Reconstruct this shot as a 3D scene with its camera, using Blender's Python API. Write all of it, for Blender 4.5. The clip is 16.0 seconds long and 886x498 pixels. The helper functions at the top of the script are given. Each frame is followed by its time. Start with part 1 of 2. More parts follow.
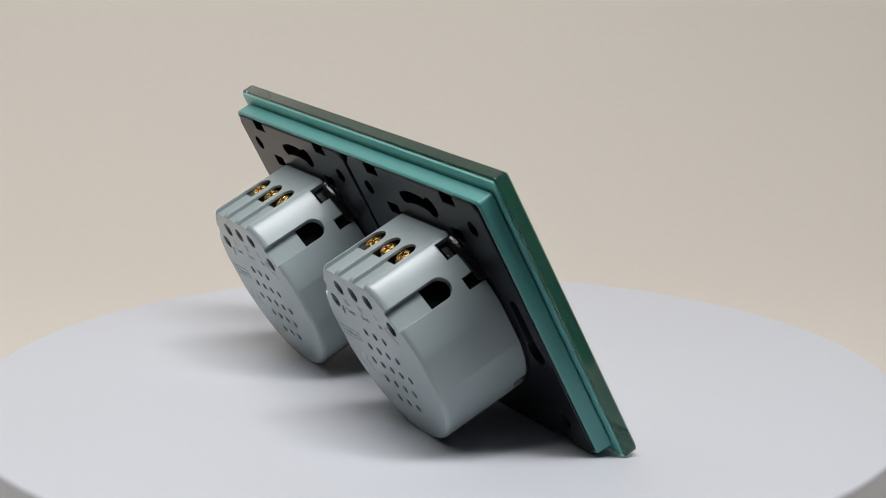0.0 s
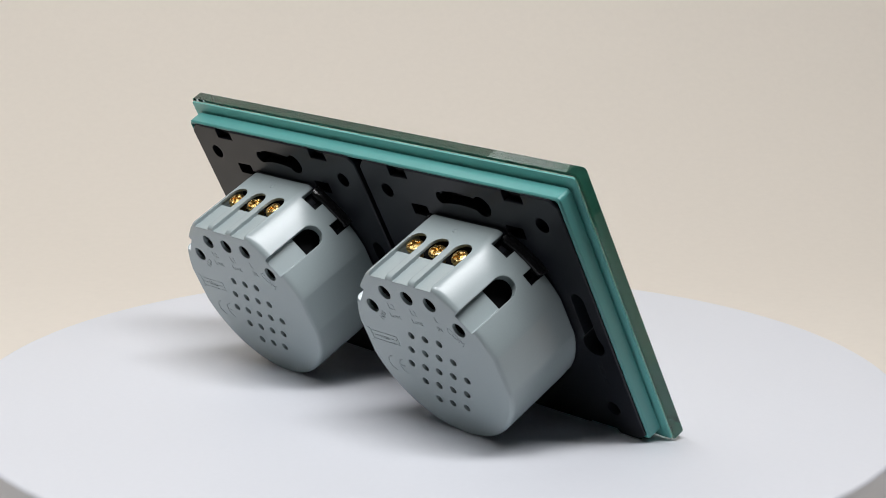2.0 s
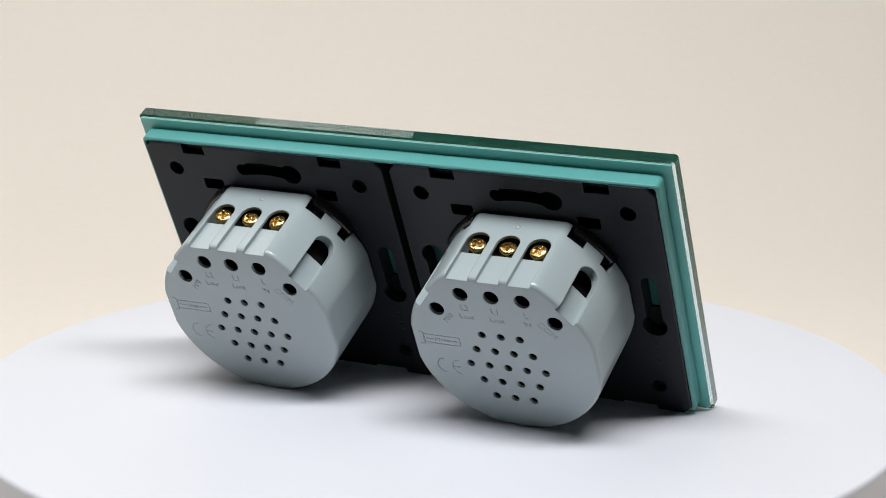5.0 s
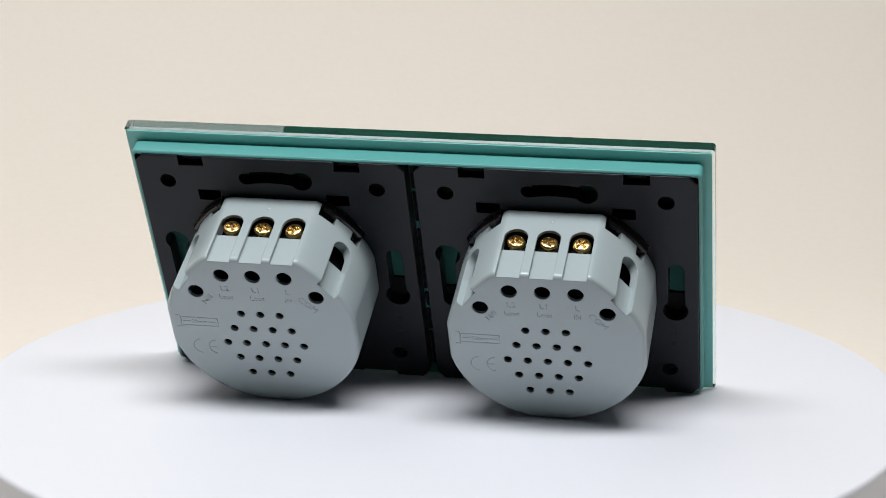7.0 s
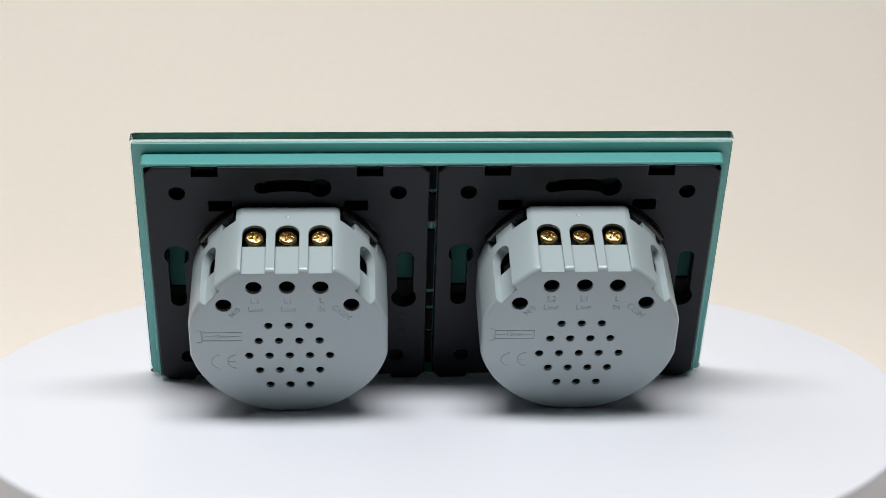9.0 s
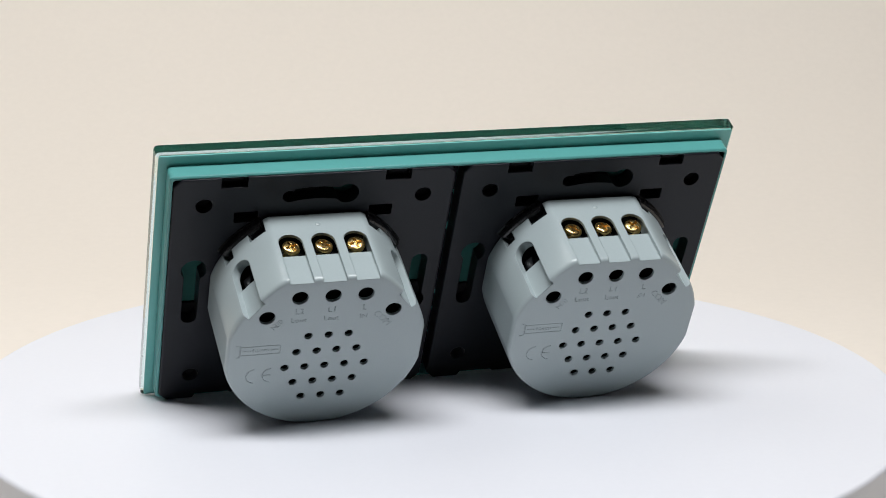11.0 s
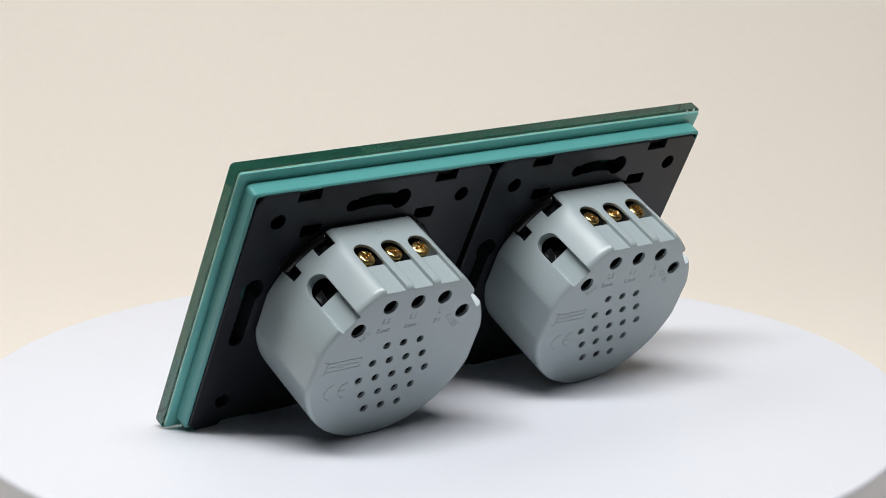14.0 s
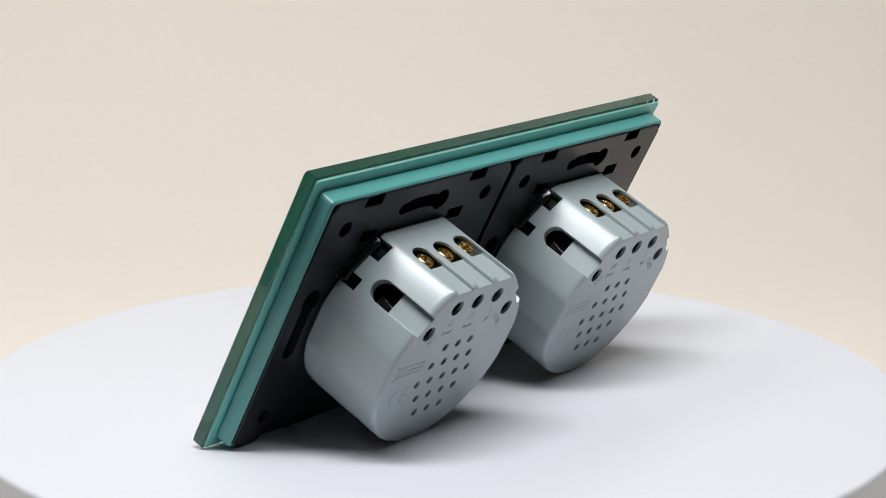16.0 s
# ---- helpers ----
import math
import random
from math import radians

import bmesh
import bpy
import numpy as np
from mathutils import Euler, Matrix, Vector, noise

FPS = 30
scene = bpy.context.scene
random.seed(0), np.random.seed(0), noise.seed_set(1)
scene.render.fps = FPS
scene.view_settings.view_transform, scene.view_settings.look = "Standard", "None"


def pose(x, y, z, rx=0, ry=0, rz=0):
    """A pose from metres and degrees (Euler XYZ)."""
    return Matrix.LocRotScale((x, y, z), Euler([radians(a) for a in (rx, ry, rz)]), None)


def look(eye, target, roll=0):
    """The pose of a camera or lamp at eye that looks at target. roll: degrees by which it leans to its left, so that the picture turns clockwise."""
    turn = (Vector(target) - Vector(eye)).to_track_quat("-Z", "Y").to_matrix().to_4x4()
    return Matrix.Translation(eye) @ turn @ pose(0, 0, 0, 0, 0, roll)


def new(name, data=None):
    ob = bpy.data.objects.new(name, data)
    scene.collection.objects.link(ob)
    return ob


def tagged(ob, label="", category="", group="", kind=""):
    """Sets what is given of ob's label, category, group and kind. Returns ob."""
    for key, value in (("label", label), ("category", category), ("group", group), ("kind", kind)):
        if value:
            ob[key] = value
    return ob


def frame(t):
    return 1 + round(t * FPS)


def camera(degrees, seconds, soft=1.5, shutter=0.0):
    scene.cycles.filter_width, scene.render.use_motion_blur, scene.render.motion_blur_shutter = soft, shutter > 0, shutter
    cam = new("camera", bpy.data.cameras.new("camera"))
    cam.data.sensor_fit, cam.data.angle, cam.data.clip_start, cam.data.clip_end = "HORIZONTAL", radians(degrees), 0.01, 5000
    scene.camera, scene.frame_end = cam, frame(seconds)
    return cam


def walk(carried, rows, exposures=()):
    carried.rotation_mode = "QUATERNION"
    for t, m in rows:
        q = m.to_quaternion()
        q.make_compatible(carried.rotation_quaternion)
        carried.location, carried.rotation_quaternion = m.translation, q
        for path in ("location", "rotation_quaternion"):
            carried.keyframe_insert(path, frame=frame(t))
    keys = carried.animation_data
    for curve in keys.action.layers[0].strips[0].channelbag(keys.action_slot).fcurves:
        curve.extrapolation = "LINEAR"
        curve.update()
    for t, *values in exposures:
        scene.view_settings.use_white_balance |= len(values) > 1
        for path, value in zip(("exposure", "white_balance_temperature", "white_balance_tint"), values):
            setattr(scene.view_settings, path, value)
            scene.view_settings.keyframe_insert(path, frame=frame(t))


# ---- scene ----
cam = camera(25.27, 16.0, soft=0.9)
EYE = (0.0, -0.5088, 0.1550)
CAM_POSE = Matrix.Translation(EYE) @ pose(0, 0, 0, 90 - 12.99, 0, -0.175) @ pose(0, 0, 0, 0, 0, 0.30)
walk(cam, [(0.0, CAM_POSE), (16.0, CAM_POSE)],
     exposures=[(0.0, -0.45), (0.5, -0.41), (1.0, -0.20), (2.0, -0.22), (3.0, -0.18), (3.5, -0.02), (14.0, 0.0), (16.0, -0.04)])

# ---- world and lights ----
world = bpy.data.worlds.new("studio")
scene.world = world
world.use_nodes = True
world.node_tree.nodes["Background"].inputs["Color"].default_value = (0.9, 0.95, 1.0, 1)
world.node_tree.nodes["Background"].inputs["Strength"].default_value = 0.005


def softbox(name, eye, target, sx, sy, watts, colour):
    """A rectangular studio softbox lamp."""
    data = bpy.data.lights.new(name, "AREA")
    data.shape, data.size, data.size_y = "RECTANGLE", sx, sy
    data.energy, data.color = watts, colour
    ob = new(name, data)
    ob.matrix_world = look(eye, target)
    return ob


softbox("strip_light_top", (0.0, -0.27, 0.87), (0, 0.0, 0), 0.80, 0.20, 10.0, (0.966, 0.976, 1.0))
# unseen fill lamp, added to brighten the backdrop
softbox("backdrop_fill_light", (-0.42, 0.57, 0.95), (-0.38, 0.55, 0.0), 1.7, 0.32, 4.6, (0.99, 0.985, 0.97))


# ---- materials ----
def material(name, colour, rough=0.5, metal=0.0, grain=900.0, vary=0.06, bump=0.05, blotch=40.0, edge=0.0, rvary=0.08, coat=0.0, ior=1.5):
    """A procedural surface: two scales of colour variation, a fine relief and softened edges."""
    m = bpy.data.materials.new(name)
    m.use_nodes = True
    n, l = m.node_tree.nodes, m.node_tree.links
    b = n["Principled BSDF"]
    b.inputs["Metallic"].default_value = metal
    b.inputs["IOR"].default_value = ior
    b.inputs["Coat Weight"].default_value = coat
    pos = n.new("ShaderNodeTexCoord")
    fine, wide = n.new("ShaderNodeTexNoise"), n.new("ShaderNodeTexNoise")
    fine.inputs["Scale"].default_value, fine.inputs["Detail"].default_value = grain, 4
    wide.inputs["Scale"].default_value, wide.inputs["Detail"].default_value = blotch, 3
    for t in (fine, wide):
        l.new(pos.outputs["Object"], t.inputs["Vector"])
    both = n.new("ShaderNodeMix")
    both.inputs["Factor"].default_value = 0.55
    l.new(fine.outputs["Fac"], both.inputs["A"])
    l.new(wide.outputs["Fac"], both.inputs["B"])
    ramp = n.new("ShaderNodeValToRGB")
    ramp.color_ramp.elements[0].position, ramp.color_ramp.elements[1].position = 0.3, 0.7
    ramp.color_ramp.elements[0].color = (*[c * (1 - vary) for c in colour], 1)
    ramp.color_ramp.elements[1].color = (*[min(1, c * (1 + vary)) for c in colour], 1)
    l.new(both.outputs["Result"], ramp.inputs["Fac"])
    l.new(ramp.outputs["Color"], b.inputs["Base Color"])
    rr = n.new("ShaderNodeMapRange")
    rr.inputs["To Min"].default_value, rr.inputs["To Max"].default_value = max(0.02, rough - rvary), min(1, rough + rvary)
    l.new(wide.outputs["Fac"], rr.inputs["Value"])
    l.new(rr.outputs["Result"], b.inputs["Roughness"])
    bp = n.new("ShaderNodeBump")
    bp.inputs["Strength"].default_value, bp.inputs["Distance"].default_value = bump, 0.0004
    l.new(fine.outputs["Fac"], bp.inputs["Height"])
    if edge:
        bv = n.new("ShaderNodeBevel")
        bv.samples = 4
        bv.inputs["Radius"].default_value = edge
        l.new(bv.outputs["Normal"], bp.inputs["Normal"])
    l.new(bp.outputs["Normal"], b.inputs["Normal"])
    return m


def glass_material(name, colour, rough=0.03):
    m = bpy.data.materials.new(name)
    m.use_nodes = True
    b = m.node_tree.nodes["Principled BSDF"]
    b.inputs["Base Color"].default_value = (*colour, 1)
    b.inputs["Transmission Weight"].default_value = 1.0
    b.inputs["Roughness"].default_value = rough
    b.inputs["IOR"].default_value = 1.5
    n, l = m.node_tree.nodes, m.node_tree.links
    pos, t, bp = n.new("ShaderNodeTexCoord"), n.new("ShaderNodeTexNoise"), n.new("ShaderNodeBump")
    t.inputs["Scale"].default_value = 1500
    bp.inputs["Strength"].default_value, bp.inputs["Distance"].default_value = 0.004, 0.0002
    l.new(pos.outputs["Object"], t.inputs["Vector"])
    l.new(t.outputs["Fac"], bp.inputs["Height"])
    l.new(bp.outputs["Normal"], b.inputs["Normal"])
    return m


M_GLASS = glass_material("clear_green_glass", (0.84, 0.95, 0.915), 0.0)
M_TEAL = material("teal_plastic", (0.098, 0.345, 0.325), 0.30, edge=0.0004, vary=0.04)
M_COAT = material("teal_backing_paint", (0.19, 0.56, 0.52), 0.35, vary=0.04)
# darker than the backing paint: stands for light lost inside the glass
M_DEEP = material("deep_green_edge_shade", (0.032, 0.18, 0.13), 0.35, vary=0.05)
# teal of the frame floor with the slots' shade put into the colour
M_INNER = material("shaded_teal_floor", (0.022, 0.11, 0.095), 0.75, ior=1.3, vary=0.06)
M_GREY = material("grey_plastic", (0.38, 0.444, 0.453), 0.265, ior=1.6, rvary=0.02, edge=0.0004, vary=0.035, grain=2500, bump=0.03)
M_BLACK = material("black_plastic", (0.0135, 0.015, 0.0195), 0.30, ior=1.30, rvary=0.04, edge=0.0003, vary=0.15, grain=1800, bump=0.05)
M_GLOSSY = material("glossy_black_plastic", (0.010, 0.010, 0.011), 0.11, edge=0.0004, vary=0.15, bump=0.2, grain=900)
# near black: hook plastic, and shade put as colour inside holes and gaps
M_CORE = material("matt_black_shade_and_hooks", (0.005, 0.005, 0.006), 0.8, ior=1.3, vary=0.2)
M_BRASS = material("brass", (0.80, 0.56, 0.22), 0.27, metal=1.0, grain=1500, vary=0.12, bump=0.15, edge=0.0002)
M_DISC = material("white_turntable_laminate", (0.725, 0.735, 0.775), 0.5, vary=0.012, bump=0.02, grain=600, blotch=12)
M_PAPER = material("cream_backdrop_paper", (0.86, 0.79, 0.70), 0.85, vary=0.02, bump=0.05, grain=300, blotch=2.5)
M_WALL = material("studio_wall_paint", (0.05, 0.05, 0.05), 0.85, vary=0.03, grain=60, blotch=2)
M_RUBBER = material("pale_base_plastic", (0.6, 0.6, 0.6), 0.5, vary=0.05)


# ---- mesh helpers ----
def mesh_of(bm, name, mat, smooth=35):
    me = bpy.data.meshes.new(name)
    bmesh.ops.recalc_face_normals(bm, faces=bm.faces)
    bm.to_mesh(me)
    bm.free()
    finish(me, mat, smooth)
    return me


def finish(me, mat, smooth):
    me.materials.clear()
    me.materials.append(mat)
    if smooth:
        me.shade_smooth()
        me.set_sharp_from_angle(angle=radians(smooth))


def part(name, data, mat, parent, label="", smooth=35):
    """One mesh object, from a bmesh or a mesh, under a thing or a part."""
    if isinstance(data, bmesh.types.BMesh):
        data = mesh_of(data, name, mat, smooth)
    ob = new(name, data)
    ob.parent = parent
    if label:
        tagged(ob, label)
    return ob


def prism(outline, a, b, bm=None):
    """Outline of (u, v) points in millimetres, run from depth a to b (towards the back of the switch)."""
    bm = bm or bmesh.new()
    lo = [bm.verts.new((u / 1000, -a / 1000, v / 1000)) for u, v in outline]
    hi = [bm.verts.new((u / 1000, -b / 1000, v / 1000)) for u, v in outline]
    n = len(outline)
    for i in range(n):
        bm.faces.new((lo[i], lo[(i + 1) % n], hi[(i + 1) % n], hi[i]))
    bm.faces.new(lo)
    bm.faces.new(hi[::-1])
    return bm


def circle(cu, cv, r, n=32, a0=0.0, a1=360.0):
    full = abs(a1 - a0) >= 360
    return [(cu + r * math.cos(radians(a0 + (a1 - a0) * i / (n if full else n - 1))),
             cv + r * math.sin(radians(a0 + (a1 - a0) * i / (n if full else n - 1)))) for i in range(n)]


def rect(u0, v0, u1, v1, r=0.0, n=5):
    if r <= 0:
        return [(u0, v0), (u1, v0), (u1, v1), (u0, v1)]
    out = []
    for cu, cv, a in ((u1 - r, v0 + r, -90), (u1 - r, v1 - r, 0), (u0 + r, v1 - r, 90), (u0 + r, v0 + r, 180)):
        out += circle(cu, cv, r, n, a, a + 90)
    return out


def solid(layers):
    """A closed solid from outlines of equal length at growing depths: [(outline, depth), ...]."""
    bm = bmesh.new()
    rings = [[bm.verts.new((u / 1000, -w / 1000, v / 1000)) for u, v in o] for o, w in layers]
    n = len(rings[0])
    for lo, hi in zip(rings, rings[1:]):
        for i in range(n):
            bm.faces.new((lo[i], lo[(i + 1) % n], hi[(i + 1) % n], hi[i]))
    bm.faces.new(rings[0])
    bm.faces.new(rings[-1][::-1])
    return bm


def carve(bm, cutters, name, mat, smooth=35, joined=()):
    """Cut solids out of a solid; returns the finished mesh."""
    base = new("carving", mesh_of(bm, name, mat, 0))
    tools = []
    for op, group in (("UNION", joined), ("DIFFERENCE", cutters)):
        for c in group:
            tool = new("tool", mesh_of(c, "tool", mat, 0))
            mod = base.modifiers.new("cut", "BOOLEAN")
            mod.operation, mod.solver, mod.object = op, "EXACT", tool
            tools.append(tool)
    me = bpy.data.meshes.new_from_object(base.evaluated_get(bpy.context.evaluated_depsgraph_get()))
    me.name = name
    for ob in (base, *tools):
        data = ob.data
        bpy.data.objects.remove(ob)
        bpy.data.meshes.remove(data)
    finish(me, mat, smooth)
    return me


# ---- setting ----
def sheet(profile, half, mat, name, label):
    """A sheet of thickness 4 mm along x, from a (y, z) profile."""
    bm = bmesh.new()
    rows = [[bm.verts.new((x, y, z)) for x in (-half, half)] for y, z in profile]
    for a, b in zip(rows, rows[1:]):
        bm.faces.new((a[0], a[1], b[1], b[0]))
    ext = bmesh.ops.extrude_face_region(bm, geom=bm.faces[:])
    bmesh.ops.translate(bm, verts=[v for v in ext["geom"] if isinstance(v, bmesh.types.BMVert)], vec=(0, 0.003, -0.003))
    return tagged(new(name, mesh_of(bm, name, mat, 60)), label, kind="structure")


TABLE_Z = -0.045
cove = [(-0.16, TABLE_Z), (0.30, TABLE_Z)]
cove += [(0.30 + 0.40 * math.sin(radians(a)), TABLE_Z + 0.40 - 0.40 * math.cos(radians(a))) for a in range(6, 91, 6)]
cove += [(0.70, 1.15)]
sheet(cove, 1.1, M_PAPER, "backdrop", "seamless cream paper backdrop curving up behind the turntable")


def slab(name, x0, y0, z0, x1, y1, z1, label):
    bm = bmesh.new()
    bmesh.ops.create_cube(bm, size=1)
    for v in bm.verts:
        v.co = ((x0, x1)[v.co.x > 0], (y0, y1)[v.co.y > 0], (z0, z1)[v.co.z > 0])
    return tagged(new(name, mesh_of(bm, name, M_WALL, 0)), label, kind="structure")


slab("floor", -1.3, -1.5, -0.15, 1.3, 0.9, -0.05, "plain dark grey tabletop under the paper backdrop")
slab("wall_back", -1.3, 0.8, -0.05, 1.3, 0.9, 1.3, "plain grey studio wall")
slab("wall_front", -1.3, -1.5, -0.05, 1.3, -1.4, 1.3, "plain grey studio wall")
slab("wall_left", -1.4, -1.5, -0.15, -1.3, 0.9, 1.3, "plain grey studio wall")
slab("wall_right", 1.3, -1.5, -0.15, 1.4, 0.9, 1.3, "plain grey studio wall")
slab("ceiling", -1.4, -1.5, 1.3, 1.4, 0.9, 1.4, "plain grey studio ceiling")


# ---- turntable ----
def lathe(profile, n=160):
    """A solid of revolution about z from (radius, z) points, in metres."""
    bm = bmesh.new()
    rings = [[bm.verts.new((r * math.cos(2 * math.pi * i / n), r * math.sin(2 * math.pi * i / n), z)) for i in range(n)] for r, z in profile]
    for a, b in zip(rings, rings[1:]):
        for i in range(n):
            bm.faces.new((a[i], a[(i + 1) % n], b[(i + 1) % n], b[i]))
    bm.faces.new(rings[0][::-1])
    bm.faces.new(rings[-1])
    return bm


DISC_R = 0.1248
turntable = tagged(new("turntable"), "round white display turntable with a smooth matt top", "turntable")
rim = [(DISC_R - 0.0012, -0.030), (DISC_R, -0.0288)]
rim += [(DISC_R - 0.0012 + 0.0012 * math.cos(radians(a)), -0.0012 + 0.0012 * math.sin(radians(a))) for a in range(0, 91, 15)]
part("platter", lathe(rim), M_DISC, turntable, smooth=40)
part("base", lathe([(0.100, TABLE_Z), (0.100, -0.032), (0.097, -0.0302)]), M_RUBBER, turntable, "pale plastic turntable base")


# ---- double wall switch ----
LEAN = 27.56
switch = tagged(new("wall_switch"), "double touch wall switch, green glass front, leaning on its grey housings", "wall switch")

# glass panel: chamfered clear green slab
GW, GH, GT = 75.5, 80.0, 3.8


def inset_rect(d, r):
    return rect(-GW + d, d, GW - d, GH - d, r)


part("glass_panel", solid([(inset_rect(0.5, 0.8), -GT), (inset_rect(0.0, 1.0), -GT + 0.5), (inset_rect(0.0, 1.0), -0.45), (inset_rect(0.45, 0.8), 0.0)]),
     M_GLASS, switch, "clear green-tinted glass panel with chamfered edges", smooth=20)
part("backing_paint", prism(inset_rect(0.70, 0.6), -0.15, 0.36), M_COAT, switch, "teal painted layer behind the glass", smooth=20)
# added layer whose dark colour gives the glass edge its depth of shade
part("edge_shade", prism(inset_rect(0.72, 0.6), -0.40, -0.154), M_DEEP, switch, "deep green layer added to darken the glass edge", smooth=20)

# plastic carrier frame: rim with a bar between the two plates
FU, FV0, FV1 = 72.8, 3.4, 76.5
frame_mesh = carve(solid([(rect(-FU + 0.7, FV0 + 0.7, FU - 0.7, FV1 - 0.7, 1.0), 0.36), (rect(-FU + 0.7, FV0 + 0.7, FU - 0.7, FV1 - 0.7, 1.0), 0.9), (rect(-FU, FV0, FU, FV1, 1.2), 0.9), (rect(-FU + 0.1, FV0 + 0.1, FU - 0.1, FV1 - 0.1, 1.2), 4.6), (rect(-FU + 0.5, FV0 + 0.5, FU - 0.5, FV1 - 0.5, 1.0), 5.0)]),
                   [prism(rect(-71.9, 4.4, -0.3, 75.6, 0.8), 0.6, 8), prism(rect(0.3, 4.4, 71.9, 75.6, 0.8), 0.6, 8), prism(rect(-2, 4.4, 2, 75.6), 0.9, 8)], "carrier_frame", M_TEAL)
part("carrier_frame", frame_mesh, M_TEAL, switch, "teal plastic carrier frame behind the glass")

PITCH = 36.42
CV = 40.3


def plate_mesh():
    """Black mounting plate about u = 0 with its round holes, keyhole slots and notches."""
    c = 35.35
    outline = [(-c + 2, 3.0), (-c + 8.5, 3.0), (-c + 9.3, 4.4), (-c + 18, 4.4), (-c + 18.8, 3.8), (c - 18.8, 3.8), (c - 18, 4.4), (c - 9.3, 4.4), (c - 8.5, 3.0), (c - 2, 3.0),
               (c, 5.0), (c, 73.7), (c - 2, 75.7), (-c + 2, 75.7), (-c, 73.7), (-c, 5.0)]
    cuts = []
    for s in (-1, 1):
        cuts += [prism(circle(s * 27.6, v, 2.1, 24), 0.5, 8) for v in (67.6, 11.5)]
        cuts.append(prism(rect(s * 20.5 - 3.3, 72.8, s * 20.5 + 3.3, 78, 0), 0.5, 8))
        cuts.append(prism(rect(s * 17.0 - 3.0, 61.8, s * 17.0 + 3.0, 65.1, 0.4), 0.5, 8))
    arc = [(27.9 * math.sin(radians(a)), CV + 27.9 * math.cos(radians(a))) for a in range(-13, 19, 4)]
    arc += [(31.5 * math.sin(radians(a)), CV + 31.5 * math.cos(radians(a))) for a in range(18, -14, -4)]
    cuts.append(prism(arc, 0.5, 8))
    cuts += [prism(circle(8.0, 69.2, 2.9, 24), 0.5, 8), prism(circle(-6.6, 69.2, 1.75, 20), 0.5, 8)]
    cuts += [prism(rect(-31.2, 29.8, -27.1, 47.5, 2.0), 0.5, 8), prism(circle(-28.8, 47.2, 3.25, 24), 0.5, 8)]
    cuts += [prism(rect(27.6, 32.2, 31.8, 47.8, 2.0), 0.5, 8), prism(circle(29.4, 32.2, 3.25, 24), 0.5, 8)]
    cuts.append(prism(circle(0, CV, 21.0, 48), 0.5, 8))
    inner = [(u * 0.994, CV + (v - CV) * 0.994) for u, v in outline]
    return carve(solid([(outline, 0.9), (outline, 5.25), (inner, 5.5)]), cuts, "mounting_plate", M_BLACK)


SHOULDER = [(17.89 * (1 - t) ** 2 + 25.7 * t * (1 - t) + 11.3 * t * t, 17.89 * (1 - t) ** 2 + 46.8 * t * (1 - t) + 23.4 * t * t) for t in [k / 12 for k in range(1, 13)]]


def body_outline(scale=1.0, n=64):
    """Outline of the round housing with its raised terminal block on top."""
    half = math.degrees(math.acos(24.75 / 25.3))
    flat = [(-24.75, 5.0), (-24.75, 4.2), (-24.75, 0.0), (-24.75, -4.2), (-24.75, -5.0)]
    pts = circle(0, 0, 25.3, 10, 135, 180 - half) + flat + circle(0, 0, 25.3, n - 20, 180 + half, 360 - half)
    pts += [(-u, v) for u, v in flat[::-1]] + circle(0, 0, 25.3, 10, half, 45)
    top = SHOULDER + [(-u, v) for u, v in SHOULDER[::-1]]
    return [(u * scale, CV + v * scale) for u, v in pts + top]


def turned(outline, angle, r0, r1):
    """A cutter: outline of (across, depth) points swept radially from r0 to r1 at an angle about the housing's axis."""
    bm = bmesh.new()
    ca, sa = math.cos(radians(angle)), math.sin(radians(angle))

    def at(p, r):
        across, w = p
        return ((r * ca - across * sa) / 1000, -w / 1000, (CV + r * sa + across * ca) / 1000)
    lo = [bm.verts.new(at(p, r0)) for p in outline]
    hi = [bm.verts.new(at(p, r1)) for p in outline]
    n = len(outline)
    for i in range(n):
        bm.faces.new((lo[i], lo[(i + 1) % n], hi[(i + 1) % n], hi[i]))
    bm.faces.new(lo[::-1])
    bm.faces.new(hi)
    return bm


def slot_outline(half, w_round, w_end):
    """A slot of half width, with a round end at the smaller depth and square at w_end."""
    return [(-half, w_end)] + circle(0, w_round + half, half, 14, 180, 360) + [(half, w_end)]


D = 30.4
HOLES = [(-15.66, 52.4), (-8.14, 58.1), (0.0, 58.2), (8.14, 58.1), (15.66, 52.4)]
VENTS = [(0.15 + 5.04 * (k - (n - 1) / 2), 35.4 + 5.06 * r) for r, n in ((2, 3), (1, 4), (0, 5), (-1, 4), (-2, 3)) for k in range(n)]
SCREWS = (-8.14, 0.0, 8.14)


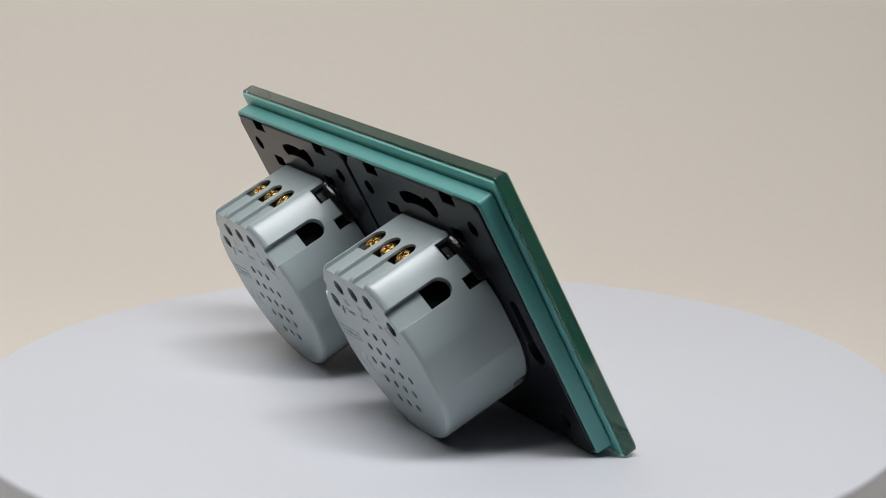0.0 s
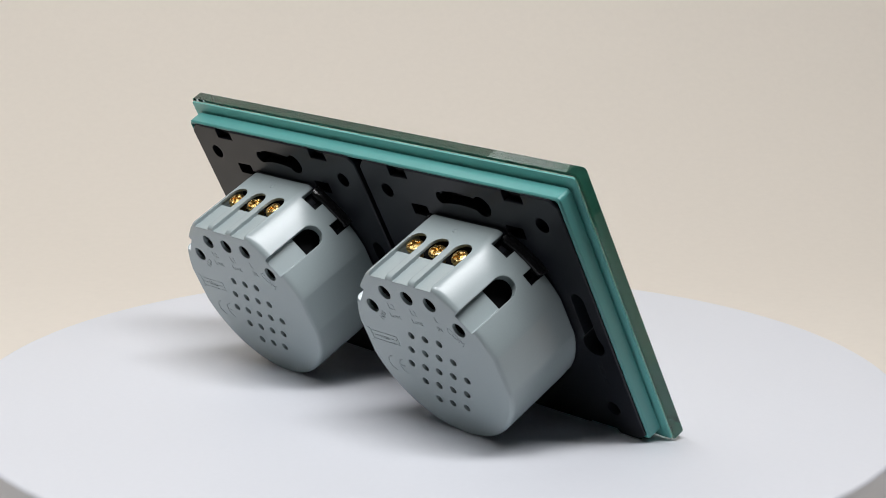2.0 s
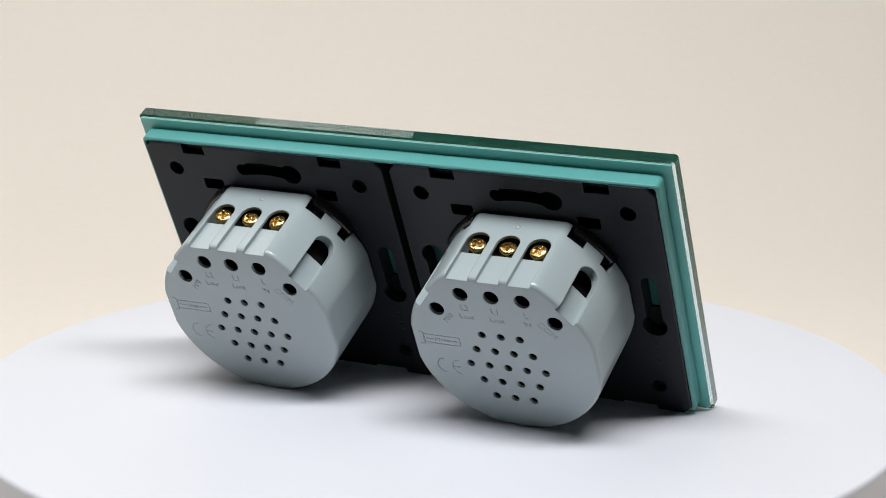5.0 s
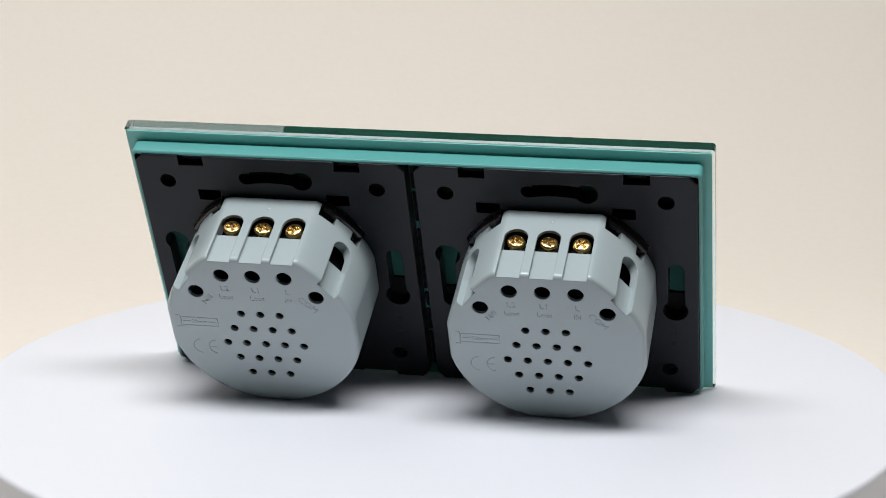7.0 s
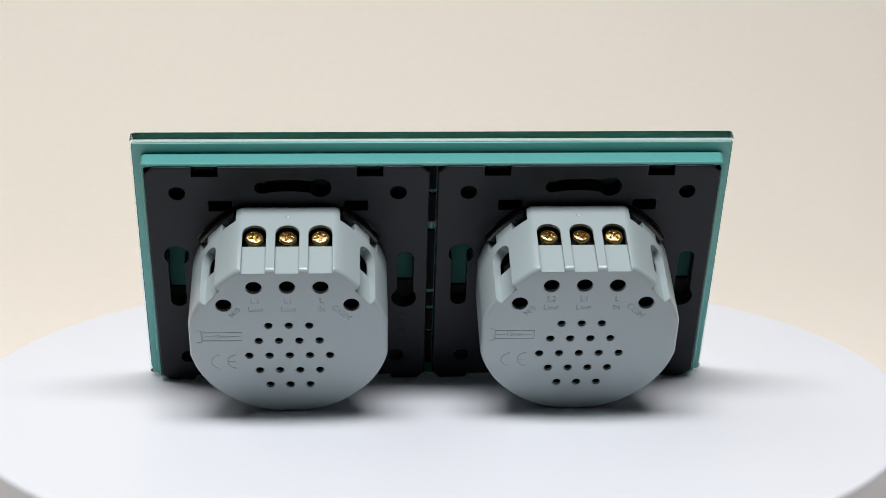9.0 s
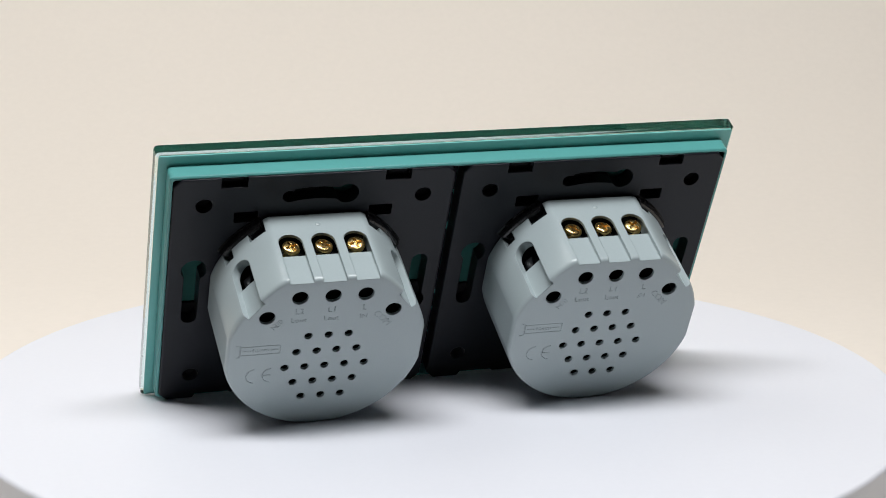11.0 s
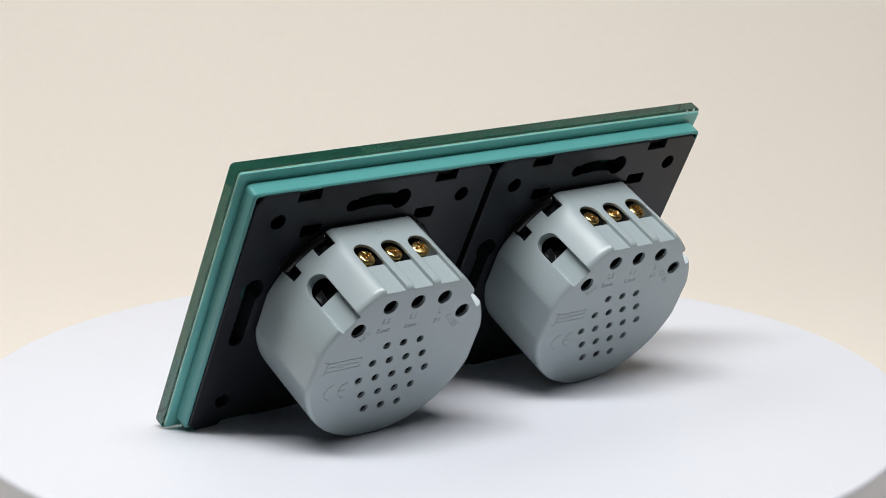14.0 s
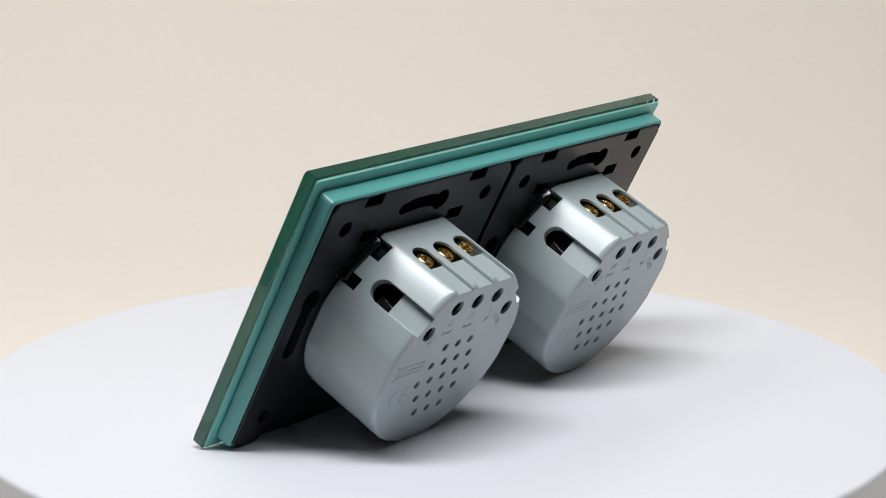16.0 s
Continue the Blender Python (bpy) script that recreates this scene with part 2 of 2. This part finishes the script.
def housing_mesh():
    layers = [(body_outline(0.998), 6.2), (body_outline(1.0), 8.0), (body_outline(1.0), 8.3), (body_outline(1.0), D - 1.65), (body_outline(1.0), D - 1.4)]
    for a in (20, 40, 60, 80):
        layers.append((body_outline(1 - 0.037 * (1 - math.cos(radians(a)))), D - 1.4 + 1.4 * math.sin(radians(a))))
    layers.append((body_outline(0.962), D))
    cuts = [solid([(body_outline(0.86), 5.0), (body_outline(0.86), D - 0.9)])]
    cuts.append(prism(rect(-11.5, CV + 10, 11.5, CV + 21.2), 12.3, 22.3))
    cuts.append(prism(rect(-11.4, CV + 10.2, 11.4, CV + 22.6), 10.5, 20.3))
    cuts += [prism(circle(u, v, 2.0, 24), D - 4, D + 2) for u, v in HOLES]
    cuts += [prism(circle(u, v, 1.05, 16), D - 4, D + 2) for u, v in VENTS]
    for u in SCREWS:
        cuts.append(turned([(a - u, w) for a, w in slot_outline(2.95, 13.4, D + 2)], 90, 22.35, 30))
        cuts.append(turned([(a - u, w) for a, w in slot_outline(2.9, 13.45, 20.3)], 90, 17, 30))
    for s, ang in ((1, 38.3), (-1, 141.7)):
        cuts.append(turned(slot_outline(2.95, 13.7, D + 2), ang, 23.4, 32))
        cuts.append(turned(slot_outline(2.9, 13.75, 20.6), ang, 15, 32))
        cuts.append(turned(rect(-4.3, 11.7, 4.3, 21.6), ang, 15.2, 22.7))
        cuts.append(turned(rect(-1.8 if s > 0 else -3.2, 4, 3.2 if s > 0 else 1.8, 10.6), 90 - s * 37.0, 18, 34))
        cuts.append(turned(rect(-1.65, 4, 1.65, 10.8), 90 - s * 57.5, 18, 34))
        cuts.append(turned(rect(-1.9, 4, 1.9, 9.6), 90 - s * 137.0, 18, 34))
        cuts.append(turned(rect(-3.4, 4, 3.4, 7.8), 90 - s * 47.5, 18, 34))
    return carve(solid(layers), cuts, "housing", M_GREY, 32)


def screw_mesh():
    """Pan-head cross screw standing along v; origin at the middle of its head's base."""
    prof = [(0.0014, -0.0035), (0.0014, -0.0001), (0.00222, 0.0), (0.0023, 0.0005), (0.0022, 0.00085), (0.0019, 0.00112), (0.0012, 0.00126), (0.0004, 0.0013)]
    cuts = []
    for w, h in ((3.2, 0.75), (0.75, 3.2)):
        bm = bmesh.new()
        bmesh.ops.create_cube(bm, size=1)
        for v in bm.verts:
            v.co = (v.co.x * w / 1000, v.co.y * h / 1000, 0.0014 + v.co.z * 0.0020)
        cuts.append(bm)
    return carve(lathe(prof, 28), cuts, "screw", M_BRASS, 40)


def clip_bm(ang, reach, outer):
    """A glossy black snap hook that holds the housing on its plate: a rounded strap round the housing's tab, with a toe in each notch."""
    def arc(r0, r1, h):
        mid = [ang - h + 2 * h * k / 12 for k in range(13)]
        pts = [(r1 * math.cos(radians(a)), CV + r1 * math.sin(radians(a))) for a in mid]
        return pts + [(r0 * math.cos(radians(a)), CV + r0 * math.sin(radians(a))) for a in mid[::-1]]
    bm = solid([(arc(21.5, outer + 0.5, reach + 0.8), 5.3), (arc(21.5, outer, reach), 5.9), (arc(21.5, outer - 0.1, reach - 0.2), 6.9),
                (arc(21.6, outer - 0.35, reach - 0.8), 7.5), (arc(21.8, outer - 0.9, reach - 1.8), 7.8)])
    if reach > 8:
        for a, half in ((ang + 10.2, 1.5), (ang - 10.2, 1.15)):
            toe = turned(rect(-half, 6.0, half, 9.3, 0.5, 3), a, 20.5, 23.6)
            me = bpy.data.meshes.new("toe")
            toe.to_mesh(me)
            toe.free()
            bm.from_mesh(me)
            bpy.data.meshes.remove(me)
    return bm


def backing_bms():
    """Black ribs behind the plate that close its round holes, slots for tabs and notches; two stand for shade in the
    keyhole slots.
    """
    yield prism(rect(-22, 61.0, 22, 66.2), 1.0, 1.9)
    # these two put the shade of the slots' lower ends in as black
    yield prism(rect(-33, 28.0, -25.5, 33.0), 0.62, 1.5)
    yield prism(rect(25.5, 27.5, 34, 35.0), 0.62, 1.5)
    yield prism(rect(-9, 67.6, 1.5, 71.8), 1.3, 2.2)
    for s in (-1, 1):
        yield prism(rect(s * 20.5 - 4.5, 71.6, s * 20.5 + 4.5, 75.5), 1.3, 3.4)
        for v in (67.6, 11.5):
            yield prism(circle(s * 28.4, v, 3.0, 16), 1.3, 3.0)


# ---- raised marks on the housings ----
def stroke(points, width, bm):
    """A raised line of the given width along (u, v) points."""
    for (u0, v0), (u1, v1) in zip(points, points[1:]):
        n = math.hypot(u1 - u0, v1 - v0) or 1
        a, b = -(v1 - v0) / n * width / 2, (u1 - u0) / n * width / 2
        prism([(u0 + a, v0 + b), (u0 - a, v0 - b), (u1 - a, v1 - b), (u1 + a, v1 + b)], D - 0.1, D + 0.05, bm)
    return bm


def lettering(text, size):
    """Raised letters as a mesh in the plane of the housing's back."""
    curve = bpy.data.curves.new("letters", "FONT")
    curve.body, curve.size, curve.extrude = text, size / 1000, 0.00005
    curve.align_x, curve.align_y = "CENTER", "CENTER"
    curve.resolution_u = 3
    ob = new("letters", curve)
    bpy.context.view_layer.update()
    me = bpy.data.meshes.new_from_object(ob.evaluated_get(bpy.context.evaluated_depsgraph_get()))
    bpy.data.objects.remove(ob)
    finish(me, M_GREY, 0)
    return me


LETTERS = [("10mm", -16.55, 41.95, 0, 1.7), ("N/0", -13.0, 49.9, 48, 2.3), ("L2", -7.9, 53.7, 0, 2.5), ("L1", 0.2, 53.7, 0, 2.5), ("Lout", -7.9, 50.9, 0, 2.1), ("Lout", 0.2, 50.9, 0, 2.1), ("L", 8.3, 53.7, 0, 2.5), ("IN", 8.3, 50.8, 0, 2.0), ("COM", 13.2, 49.7, -46, 2.6)]
letter_data = [(lettering(t, size), u, v, turn) for t, u, v, turn, size in LETTERS]


def mark_meshes():
    """Stripping gauge with its bracket, the conformity mark."""
    gauge = bmesh.new()
    stroke([(-21.4, 43.3), (-11.6, 43.3), (-11.6, 40.6), (-21.4, 40.6), (-21.4, 43.3)], 0.22, gauge)
    stroke([(-22.6, 43.9), (-21.6, 43.9), (-21.6, 40.0), (-22.6, 40.0)], 0.25, gauge)
    for a, b in ((-20.9, -18.9), (-14.2, -12.2)):
        stroke([(a, 41.95), (b, 41.95)], 0.25, gauge)
    mark = bmesh.new()
    for cu in (-17.2, -13.1):
        stroke([(cu + 2.3 * math.cos(radians(a)), 33.4 + 2.3 * math.sin(radians(a))) for a in range(95, 270, 12)], 0.3, mark)
    stroke([(-15.3, 33.4), (-13.3, 33.4)], 0.3, mark)
    return [mesh_of(b, n, M_GREY, 0) for b, n in ((gauge, "stripping_gauge"), (mark, "conformity_mark"))]


mark_data = mark_meshes()
plate_data, housing_data, screw_data = plate_mesh(), housing_mesh(), screw_mesh()
for n, cu in enumerate((-PITCH, PITCH)):
    plate = part("mounting_plate", plate_data, M_BLACK, switch, "black plastic mounting plate with keyhole slots")
    plate.matrix_basis = pose(cu / 1000, 0, 0)
    part("collar", solid([(body_outline(0.99), 5.3), (body_outline(0.99), 6.6), (body_outline(0.92), 6.6), (body_outline(0.92), 9.5)]), M_BLACK, plate, smooth=30)
    marks = bmesh.new()
    for v0, v1 in ((19.5, 21.3), (22.0, 24.6), (25.2, 27.0)):
        prism(rect(28.0, v0, 29.6, v1), 5.4, 5.53, marks)
    part("moulded_mark", marks, M_BLACK, plate)
    for bm in backing_bms():
        part("backing_rib_and_shade", bm, M_CORE, plate)
    for ang, reach, outer in ((44.0, 14.8, 26.4), (136.0, 14.8, 26.4), (-47, 3.4, 24.9), (-133, 3.4, 24.9)):
        part("clip", clip_bm(ang, reach, outer), M_GLOSSY if ang > 0 else M_BLACK, plate, "black plastic snap hook", smooth=25)
    house = part("housing", housing_data, M_GREY, switch, "round grey plastic electronics housing with vent holes")
    house.matrix_basis = pose(cu / 1000, 0, 0)
    # black fillers standing for the shade inside vents, slots and screw pockets
    part("shade_core", solid([(body_outline(0.80), 6.0), (body_outline(0.80), D - 3.2)]), M_CORE, house, "black solid added to darken the housing's openings")
    part("pocket_shade", prism(rect(-11.2, CV + 15, 11.2, CV + 22.4), 10.7, 12.9), M_CORE, house, "black filler added to darken the screw pockets")
    for data, u, v, turn in letter_data:
        part("lettering", data, M_GREY, house).matrix_basis = pose(u / 1000, -D / 1000, v / 1000, 90, -turn, 0)
    for data in mark_data:
        part(data.name.split(".")[0], data, M_GREY, house)
    nub = lathe([(0.0007, -0.0004), (0.0007, 0.0), (0.0005, 0.00015), (0.0001, 0.0002)], 14)
    part("moulding_nub", nub, M_GREY, house).matrix_basis = pose(0, -0.0100, (CV + 23.4) / 1000)
    part("terminal_flap", turned([(0.3, 15.6), (2.7, 15.6), (2.7, 19.9), (1.1, 19.9)], 141.7, 19.0, 21.6), M_GLOSSY, house, "black plastic flap inside the side slot")
    for k, u in enumerate(SCREWS):
        screw = part("screw", screw_data, M_BRASS, house, "brass cross-head terminal screw")
        screw.matrix_basis = pose(u / 1000, -0.0171, (CV + 21.7) / 1000, 8, 4 - 5 * k, (25, 70, 8)[k] + 31 * n)

# added sheets, darker than the frame, standing for shade deep in the slots
for cu in (-PITCH, PITCH):
    part("floor_shade", prism(rect(cu - 35.2, 4.6, cu + 35.2, 75.4, 0.8), 0.62, 0.75), M_INNER, switch, "sheet over the carrier frame's floor, its green darkened for the slots' shade")

# small hooks of the carrier frame that catch the plates' notches
for cu in (-PITCH - 20.5, -PITCH + 20.5, PITCH - 20.5, PITCH + 20.5):
    part("hook", solid([(rect(cu - 2.4, 73.6, cu + 2.4, 75.9, 0.3, 3), 3.0), (rect(cu - 2.4, 73.6, cu + 2.4, 75.9, 0.3, 3), 3.6), (rect(cu - 2.4, 75.0, cu + 2.4, 75.9, 0.3, 3), 4.6)]), M_CORE, switch, "black hook of the carrier frame")

# black strips standing for shade in the recesses of the bar between the two plates
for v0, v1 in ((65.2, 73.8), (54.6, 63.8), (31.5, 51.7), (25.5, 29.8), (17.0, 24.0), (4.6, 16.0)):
    part("recess_shade", prism(rect(-0.85, v0, 0.85, v1), 0.7, 1.3), M_CORE, switch, "black strip standing for the shade in a recess of the carrier frame")


# ---- what moves ----
def motions():
    times = [0.0, 0.1, 0.3, 0.6, 1.0] + [1.0 + 0.5 * i for i in range(1, 29)] + [15.4, 15.7, 15.9, 16.0]
    rest = pose(-0.0020, 0.0132, 0.0001, LEAN)
    spin = [(t, pose(0, 0, 0, 0, 0, -62.60 + 7.250 * t)) for t in sorted(set(times))]
    walk(turntable, spin)
    walk(switch, [(t, m @ rest) for t, m in spin])


motions()
